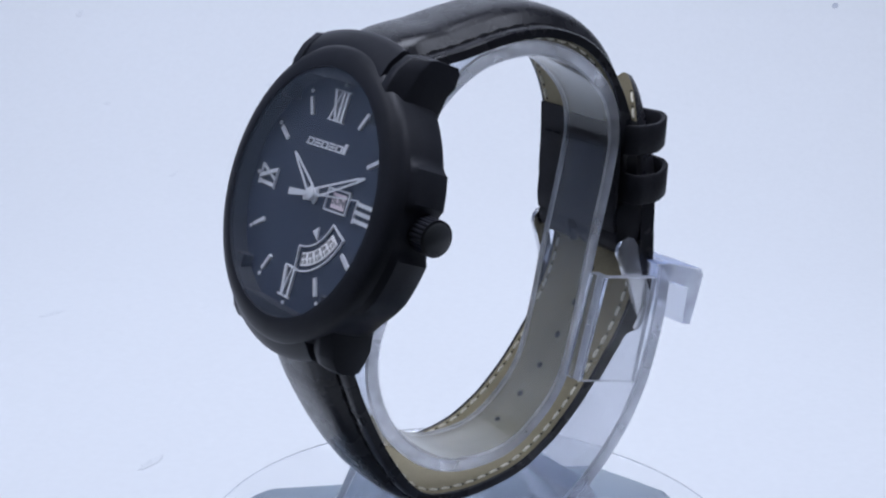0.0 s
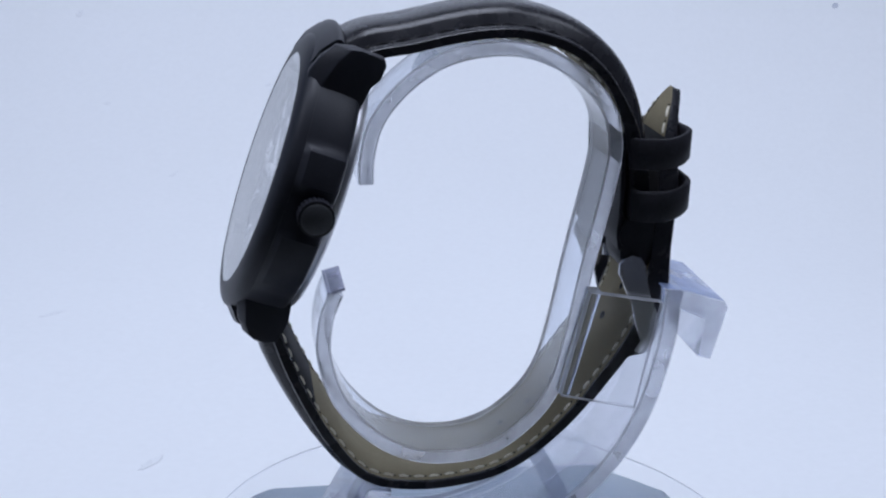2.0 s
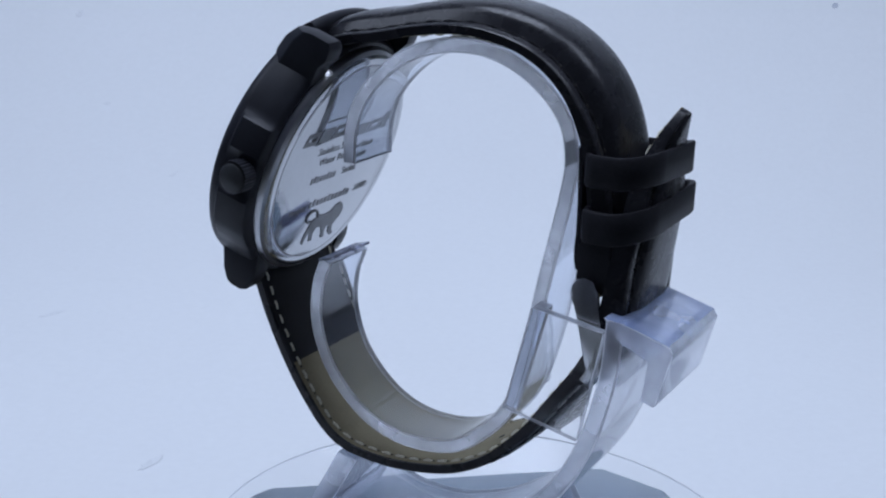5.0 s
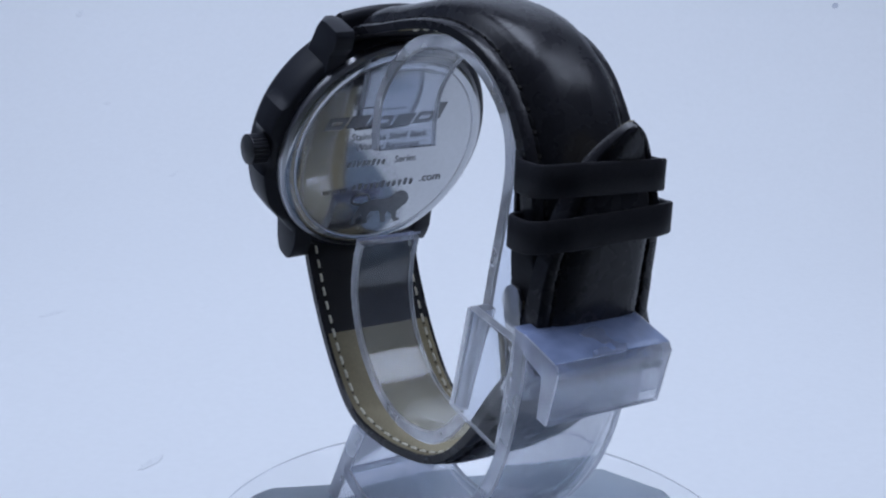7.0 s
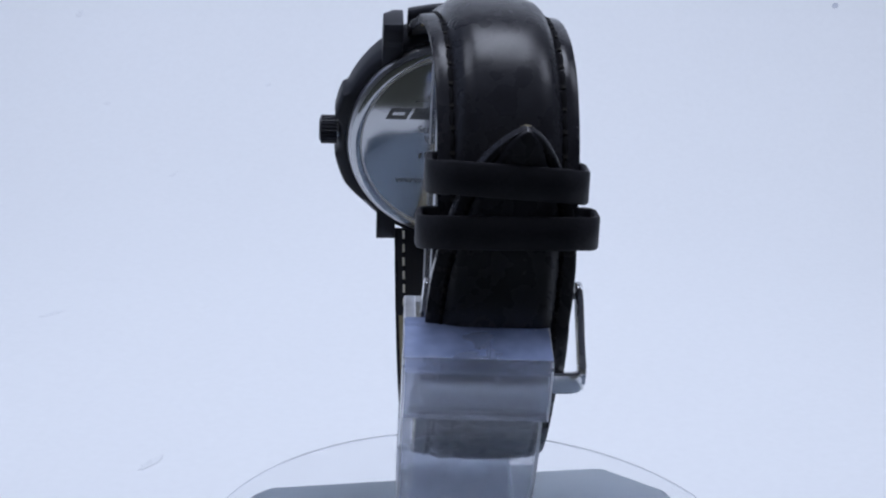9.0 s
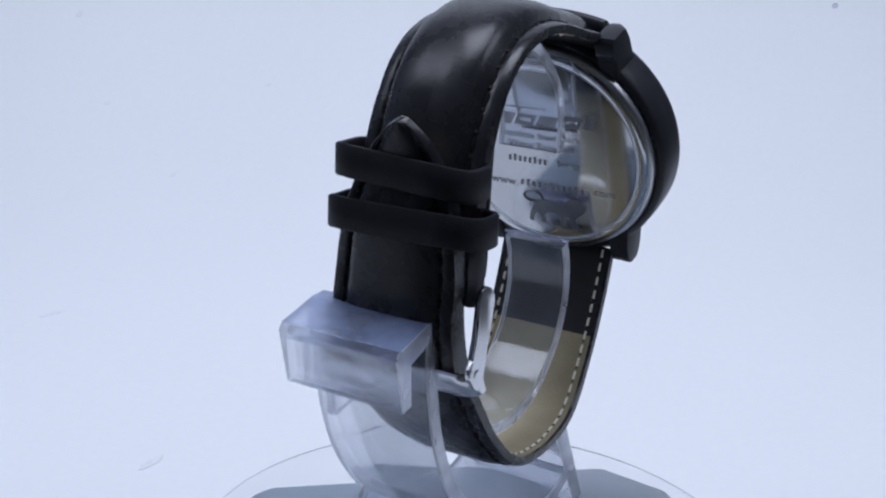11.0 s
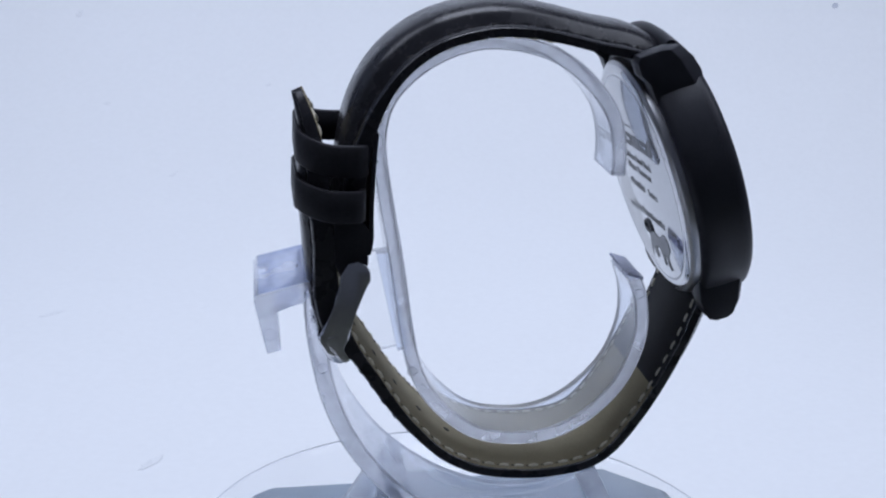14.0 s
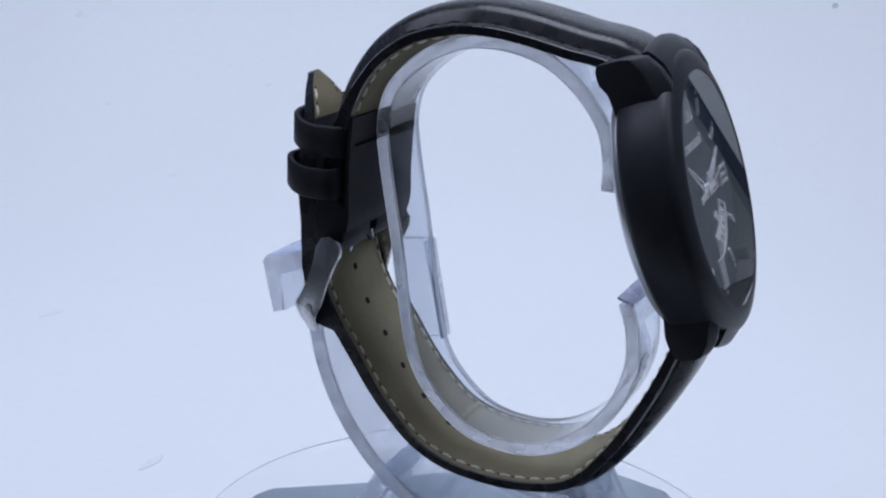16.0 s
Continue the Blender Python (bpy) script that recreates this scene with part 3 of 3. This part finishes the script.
        for off, r0, r1, w in ((-0.62, 8.9, 9.6, 0.2), (0.12, 8.9, 9.6, 0.2), (-0.25, 9.0, 9.5, 0.2), (-0.55, 9.85, 10.5, 0.22), (0.05, 9.85, 10.5, 0.22),
                               (0.45, 9.85, 10.5, 0.16)):
            s, c = math.sin(a + off / 10), -math.cos(a + off / 10)
            part("date_figure", bar(bmesh.new(), r0 * s, r0 * c, r1 * s, r1 * c, w, 3.1, 3.24), INK, date, smooth=False)
    s, c = math.sin(radians(MID)), -math.cos(radians(MID))
    part("pointer", prism([(5.6 * s - 0.75 * c, 5.6 * c + 0.75 * s), (5.6 * s + 0.75 * c, 5.6 * c - 0.75 * s), (7.4 * s, 7.4 * c)], 3.0, 3.3, to=on_dial),
         SILVER, dial, smooth=False)
    # hands
    def hand(name, deg, length, tail, w, n, open_frame=True):
        a = radians(deg)
        at = lambda x, y, z: on_dial(x * math.cos(a) + y * math.sin(a), -x * math.sin(a) + y * math.cos(a), z)
        bm = bmesh.new()
        if open_frame:
            for sx in (-1, 1):
                prism([(sx * w, 1.2), (sx * (w - 0.3), 1.2), (sx * 0.1, length - 1.6), (sx * 0.4, length - 1.6)], n, n + 0.18, bm=bm, to=at)
            prism([(-0.4, length - 1.8), (0.4, length - 1.8), (0.12, length), (-0.12, length)], n, n + 0.18, bm=bm, to=at)
            prism([(-0.7 * w, -tail), (0.7 * w, -tail), (w, 1.4), (-w, 1.4)], n, n + 0.18, bm=bm, to=at)
        else:
            prism([(-0.16, 0), (0.16, 0), (0.08, length), (-0.08, length)], n, n + 0.14, bm=bm, to=at)
            prism([(-0.55, -tail), (0.55, -tail), (0.3, 0.4), (-0.3, 0.4)], n, n + 0.14, bm=bm, to=at)
        return part(name, bm, SILVER, root, smooth=False)
    hand("hour_hand", -57, 9.2, 1.6, 0.85, 3.4)
    hand("minute_hand", 67.5, 12.9, 2.0, 0.8, 3.6)
    hand("second_hand", 82, 12.2, 5.8, 0.4, 3.8, False)
    part("hand_cap", lathe([(0, 3.0), (1.0, 3.0), (1.0, 4.1), (0.7, 4.25), (0, 4.25)], 24, on_dial), SILVER, root)
    glass = part("crystal", prism(circle(19.0), 4.95, 5.46, to=on_case), GLASS, root,
                 "flat clear mineral glass", smooth=False)
    glass.visible_shadow = False


def caseback_marks(back):
    n = -5.5
    for i in range(6):
        maker_block(back, 13.9 - i * 4.35, 5.3 + 0.1 * i, -3.75, 2.3 if i < 5 else 3.2, -1.1, 0.8, i, n - 0.03, n, on_case, ENGRAVED)
    part("engraved_line", prism([(8.5, 9.0), (-1.5, 9.2), (-1.5, 9.4), (8.5, 9.2)], n - 0.03, n, to=on_case), ENGRAVED, back, smooth=False)
    lettering("Stainless Steel Back", 1.95, 0.3, 3.3, n, ENGRAVED, back, True)
    lettering("Water Resistant", 1.95, 0.3, 1.2, n, ENGRAVED, back, True)
    lettering("Series", 1.95, -4.6, -2.1, n, ENGRAVED, back, True)
    lettering("www.", 2.4, 8.9, -7.4, n, ENGRAVED, back, True)
    lettering(".com", 2.4, -11.2, -6.8, n, ENGRAVED, back, True)

    def bars_between(u0, u1, v, h, count):
        for k in range(count):
            a, b = u0 + (u1 - u0) * k / count, u0 + (u1 - u0) * (k + 0.5) / count
            top = h * (1.25 if k % 4 == 1 else 1.0)
            part("print_bar", prism([(a, v - h / 2), (b, v - h / 2), (b - 0.12, v - h / 2 + top), (a - 0.12, v - h / 2 + top)], n - 0.03, n, to=on_case),
                 ENGRAVED, back, smooth=False)
    bars_between(7.6, -0.6, -2.2, 1.1, 8)
    bars_between(5.6, -7.8, -7.2, 1.1, 11)
    # a plain four-legged emblem with a curled tail
    emblem = [(2.2, -10.6), (0.4, -10.2), (-1.6, -10.5), (-3.2, -10.3), (-4.4, -9.3), (-5.8, -9.1), (-6.9, -9.8), (-7.4, -10.9), (-7.0, -12.0), (-6.0, -12.7),
              (-5.2, -13.6), (-5.6, -14.9), (-6.4, -15.4), (-5.4, -15.8), (-4.6, -15.2), (-4.2, -13.8), (-3.2, -13.2), (-2.8, -14.2), (-3.3, -15.5), (-2.3, -15.6),
              (-1.8, -14.0), (-1.2, -12.9), (0.6, -12.8), (1.2, -13.8), (0.8, -15.2), (1.8, -15.3), (2.1, -14.0), (2.6, -13.2), (3.4, -14.3), (3.6, -15.4), (4.4, -15.1),
              (4.1, -13.4), (3.4, -12.0), (3.0, -11.0)]
    mark = part("emblem", prism(emblem, n, n - 0.03, to=on_case), ENGRAVED, back, smooth=False)
    tail = [on_case(3.0 + 2.4 * math.sin(radians(a)) * (1 - a / 900), -11.0 + 1.4 * (1 - math.cos(radians(a))) - 0.003 * a, n) for a in range(0, 300, 30)]
    part("emblem_tail", tube(bmesh.new(), tail, 0.22, 5), ENGRAVED, mark)


def strap(root, name, pts, side, pad, width, black_until, hole_at=(), count=110, tip=0.0, label="", black_from=1.0, black_to=1.0, edge=lambda t: 1.75, taper=0.0, across=lateral):
    """One half of the strap: padded leather over a lining, with stitches along both edges. pts: its inner surface (y, z)."""
    path, length = curve_through(pts, count)

    def half(t):
        w = width[0] + (width[1] - width[0]) * t
        left = (1 - t) * length
        if tip and left < tip:
            w *= max(0.04, math.sin(math.pi / 2 * (left / tip) ** 0.65))
        return w

    def thin(t):
        left = (1 - t) * length
        return 1.0 if not taper or left > 14 else taper + (1 - taper) * left / 14

    def leather(t):
        w, p, e = half(t), pad(t), edge(t)
        d = 1.9 + p - e
        side = [(1, 0.02), (1, e - 0.4), (0.97, e - 0.15), (0.82, e), (0.77, e - 0.15), (0.73, e + 0.1 * d), (0.68, e + 0.48 * d), (0.58, e + 0.78 * d), (0.42, e + 0.95 * d), (0.2, e + 1.01 * d)]
        prof = [(-x, h) for x, h in side] + [(0, e + 1.02 * d)] + side[::-1]
        return [(x * w, h * thin(t)) for x, h in prof]

    top = part(name, sweep(bmesh.new(), path, leather, side, across), LEATHER, root, label, angle=50)
    cut = max(2, int(count * black_until))
    cut2 = int(count * black_from)
    pieces = [("lug_lining", 0, cut, DARK_SUEDE), ("lining", cut - 1, cut2, SUEDE)]
    if cut2 < count:
        cut3 = int(count * black_to)
        pieces.append(("end_lining", cut2 - 1, cut3, DARK_SUEDE))
        if cut3 < count:
            pieces.append(("tip_lining", cut3 - 1, count, SUEDE))
    for nm, a, b, mat in pieces:
        seg = path[a:b]
        sec = lambda t, a=a, b=b: [(x * half((a + t * (b - a - 1)) / (count - 1)) * 0.95, h)
                                   for x, h in ((-1, 0.05), (-0.97, -0.1), (0.97, -0.1), (1, 0.05), (1, 0.25), (-1, 0.25))]
        part(nm, sweep(bmesh.new(), seg, sec, side, across), mat, top, "olive-tan suede lining" if mat is SUEDE else "black inner lining")
    nor = normals_of(path, side)
    for nm, h, mat in (("lining_stitches", -0.2, THREAD), ("top_stitches", 1.66, BLACK_THREAD)):
        bm = bmesh.new()
        gaps = bmesh.new()
        n_stitch = int(length / (2.6 if h < 0 else 3.2))
        for k in range(n_stitch):
            s = (k + 0.2) / n_stitch
            if s > (0.972 if taper else 0.985) or (h < 0 and black_from < s + 0.01 < black_to) or (h < 0 and side > 0 and s < black_until + 0.02):
                continue
            for e in (-1, 1):
                p = []
                for f in (0.0, 0.5, 1.0):
                    q = s + f * (1.5 if h < 0 else 2.1) / length
                    if q > 0.995:
                        q = 0.995
                    i = q * (count - 1)
                    y, z = (np.interp(i, range(count), path[:, c]) for c in (0, 1))
                    ny, nz = (np.interp(i, range(count), nor[:, c]) for c in (0, 1))
                    hh = (h if h < 0 else edge(q) * thin(q) - 0.09) + (0 if f == 0.5 else (0.16 if h < 0 else -0.2))
                    p.append((across(y) + e * (half(q) * (0.86 if h < 0 else 0.805) - 0.15), y + ny * hh, z + nz * hh))
                tube(bm, p, 0.25 if h < 0 else 0.44, 5 if h < 0 else 7)
                ends = Vector(p[-1]), Vector(p[0])
                step = (ends[0] - ends[1]).normalized()
                tube(gaps, [ends[0] + step * 0.25, ends[0] + step * (0.55 if h < 0 else 0.8)], 0.22 if h < 0 else 0.5, 6)
        tagged(part(nm, bm, mat, top), kind="stuff")
        tagged(part("stitch_hole", gaps, HOLE, top), kind="stuff")
    for q in hole_at:
        i = q * (count - 1)
        y, z = (float(np.interp(i, range(count), path[:, c])) for c in (0, 1))
        ny, nz = (float(np.interp(i, range(count), nor[:, c])) for c in (0, 1))
        bm = bmesh.new()
        x = across(y)
        tube(bm, [(x, y - ny * 0.16, z - nz * 0.16), (x, y + ny * 0.6, z + nz * 0.6)], 0.6, 12)
        part("pin_hole", bm, HOLE, top)
    return top


def keeper(root, z, tilt, y0, y1, xc, hw):
    """A leather loop round both straps."""
    th, h = 1.0, 5.0
    loop = []
    for cx, cy, a0, r in ((xc + hw - 6.0, y1 - 6.0, 0, 6.0), (xc - hw + 6.0, y1 - 6.0, 90, 6.0), (xc - hw + 2.2, y0 + 2.2, 180, 2.2),
                          (xc + hw - 2.2, y0 + 2.2, 270, 2.2)):
        for k in range(10):
            a = radians(a0 + 10 * k)
            bow = 0.5 * math.sin(a) if a0 < 180 else 0.0        # the outer face bows a little
            loop.append((cx, cy + bow, math.cos(a), math.sin(a), r))
    bm = bmesh.new()
    rings = []
    for cx, cy, c, s, r in loop:
        sec = [(r, -h / 2 + 0.3), (r, h / 2 - 0.3), (r - 0.25, h / 2), (r - th + 0.2, h / 2), (r - th, h / 2 - 0.2), (r - th, -h / 2 + 0.2),
               (r - th + 0.2, -h / 2), (r - 0.25, -h / 2)]
        rise = lambda y: -0.35 + 1.2 * max(0.0, min(1.0, (y - 26.0) / 5.5)) ** 1.5
        rings.append([bm.verts.new((cx + c * q, cy + s * q, z + d + tilt * (cx + c * q - xc) + rise(cy + s * q))) for q, d in sec])
    for i in range(len(rings)):
        a, b = rings[i], rings[(i + 1) % len(rings)]
        for j in range(8):
            bm.faces.new((a[j], a[(j + 1) % 8], b[(j + 1) % 8], b[j]))
    part("keeper", bm, LOOP, root, "black leather keeper loop", angle=50)


def buckle(root):
    xa, xb = 10.3, -13.1
    side = [(21.0, -16.2), (22.3, -15.6), (23.8, -16.0), (24.8, -17.6), (25.1, -20), (25.6, -23.4), (26.6, -25.8), (28.1, -27.3), (28.0, -28.6),
            (26.8, -30.4), (25.7, -31.1), (24.5, -30.4), (23.5, -28.2), (22.5, -24), (21.3, -20.8), (20.2, -18.8), (20.3, -17.3)]
    # the bar: a flat steel strip with rounded ends, outside the strap
    path = []
    for k in range(7):
        a = radians(90 - 15 * k)
        path.append((xa - 1.6 + 2.9 * math.cos(a), 2.2 * (math.sin(a) - 1)))
    path = [(2 * (xa + xb) / 2 - x, d) for x, d in reversed(path)] + path
    bm = bmesh.new()
    rings = []
    for x, d in path:
        rings.append([bm.verts.new((x, y + d * 0.9, z - d * 0.25)) for y, z in
                      ((28.1, -28.2), (28.3, -28.6), (28.0, -29.8), (26.5, -32.2), (25.9, -32.4), (25.3, -32.1), (26.7, -29.4), (27.2, -28.3))])
    for a, b2 in zip(rings, rings[1:]):
        for q in range(8):
            bm.faces.new((a[q], a[(q + 1) % 8], b2[(q + 1) % 8], b2[q]))
    bm.faces.new(rings[0][::-1])
    bm.faces.new(rings[-1])
    b = part("buckle", bm, BRUSHED, root, "brushed steel pin buckle")
    part("buckle_arm", prism(side, xa + 0.15, xa + 1.15, 0.35, to=lambda a, b, c: (c - 0.07 * (b + 29), a, b)), BRUSHED, b)
    part("buckle_arm", prism(side, xb - 1.15, xb - 0.15, 0.35, to=lambda a, b, c: (c + 0.07 * (b + 29), a, b)), BRUSHED, b)
    bm = tube(bmesh.new(), [(xb, 22.5, -17.8), (xa, 22.5, -17.8)], 0.6, 10)
    part("spring_bar", bm, STEEL, b)
    bm = tube(bmesh.new(), [(-0.8, 21.2, -18.8), (-0.8, 21.2, -17.2), (-0.8, 22.6, -16.5), (-0.8, 24.4, -18.6), (-0.8, 26.6, -25), (-0.8, 28.4, -29)], 0.75, 8)
    part("tongue", bm, STEEL, b)
    # the strap's end folded round the spring bar, on both sides of the tongue
    fold = [(22.6, -9.6), (21.3, -9.9), (20.3, -11.2), (20.1, -12.8), (20.5, -14.0), (20.9, -14.5), (20.5, -15.2), (20.5, -16.6), (21.1, -18.2), (22.4, -19.3),
            (24.6, -18.8), (25.7, -16.8), (25.9, -13.0), (25.9, -9.8)]
    for x0, x1 in ((xb + 1.4, -2.0), (0.4, xa - 0.8)):
        part("strap_fold", prism(fold, x0, x1, 0.35), LOOP, root)


def strap_flap(root):
    """The strap's end, folded back inside over the keepers and sewn down."""
    path, length = curve_through([(19.7, 4.2), (19.95, 0.0), (20.15, -5.0), (20.2, -9.0), (20.1, -12.5), (20.5, -15.0)], 40)
    w, h = 10.3, 0.35
    flap = part("strap_flap", sweep(bmesh.new(), path, [(-w, h), (w, h), (w + 0.1, 0), (w, -h), (-w, -h), (-w - 0.1, 0)], 1, lateral), LOOP, root,
                "black leather end flap folded back inside")
    bm = bmesh.new()
    for k in range(8):
        x = lateral(20) - 8.6 + 2.3 * k
        tube(bm, [(x, 19.45, -0.6), (x + 0.8, 19.36, -0.6), (x + 1.6, 19.45, -0.6)], 0.18, 5)
    tagged(part("flap_stitch", bm, BLACK_THREAD, flap), kind="stuff")


def wristwatch():
    root = thing("wristwatch", "black wristwatch with silver Roman numerals, buckled round the display stand", "watch")
    body, back = case_parts(root)
    crown_part(root)
    dial_parts(root)
    caseback_marks(back)
    ramp = lambda t, a, b: max(0.0, min(1.0, (t - a) / (b - a)))
    strap(root, "upper_strap", [(-23.8, 14.2), (-21.6, 15.5), (-19, 16.2), (-15.2, 16.8), (-8.4, 18.3), (-2.4, 19.1), (3.5, 18.8), (10.4, 16.6), (15.9, 12.1), (19.3, 5.7),
                                (21.0, -2), (21.8, -9), (22.3, -16.6)], 1, lambda t: 2.7 + 0.35 * ramp(t, 0.2, 0.4) - 0.85 * ramp(t, 0.66, 0.95), (11.2, 10.2), 0.2,
          label="black padded leather strap half carrying the buckle", black_from=0.74, edge=lambda t: 1.75 + 1.6 * ramp(t, 0.62, 0.8))
    strap(root, "lower_strap", [(-35.2, -24.2), (-34.0, -27.8), (-32, -33), (-29.0, -39.2), (-25.8, -44.6), (-21.8, -49.8), (-17.8, -52.4), (-11.6, -53.5), (-5.6, -53.4),
                                (1, -52.2), (6.6, -49.4), (11, -45.4), (14.4, -41.4), (18.2, -35.8), (21.3, -31.2), (23.4, -27.0), (24.7, -22.5), (25.4, -17.5), (25.9, -12.5), (26.5, -7),
                                (27.1, -1.5), (28.4, 4.0), (30.9, 9.8)], -1, lambda t: 2.6 - 2.0 * ramp(t, 0.05, 0.40) + 0.5 * ramp(t, 0.5, 0.64) + 1.9 * ramp(t, 0.655, 0.668), (11.4, 10.4), 0.14,
          [0.46 + 0.052 * k for k in range(6)], 260, 28.0, "black leather strap half with pin holes and a pointed tip",
          edge=lambda t: 1.75 + 0.5 * ramp(t, 0.5, 0.64) + 2.0 * ramp(t, 0.655, 0.668) - 0.8 * ramp(t, 0.74, 0.8), taper=0.35, black_from=0.80, black_to=0.94, across=lambda y: lateral(y) + 1.3 * ramp(y, 6, 20) * (1 - ramp(y, 25.2, 27)) - 0.2 * max(0.0, y - 27.2))
    keeper(root, 0.9, 0.045, 20.7, 31.5, -0.9, 12.0)
    keeper(root, -6.6, -0.02, 21.2, 31.6, -1.3, 13.5)
    strap_flap(root)
    buckle(root)
    return root


disc = turntable()
holder = stand()
watch = wristwatch()


# ---- what moves ----
def motions():
    rows = [(t, pose(0, 0, LIFT, 0, 0, a)) for t, a in TURN]
    for ob in (holder, watch):
        walk(ob, rows)
    walk(disc, [(t, pose(0.0004, 0, LIFT, 0, 0, a)) for t, a in TURN])


motions()
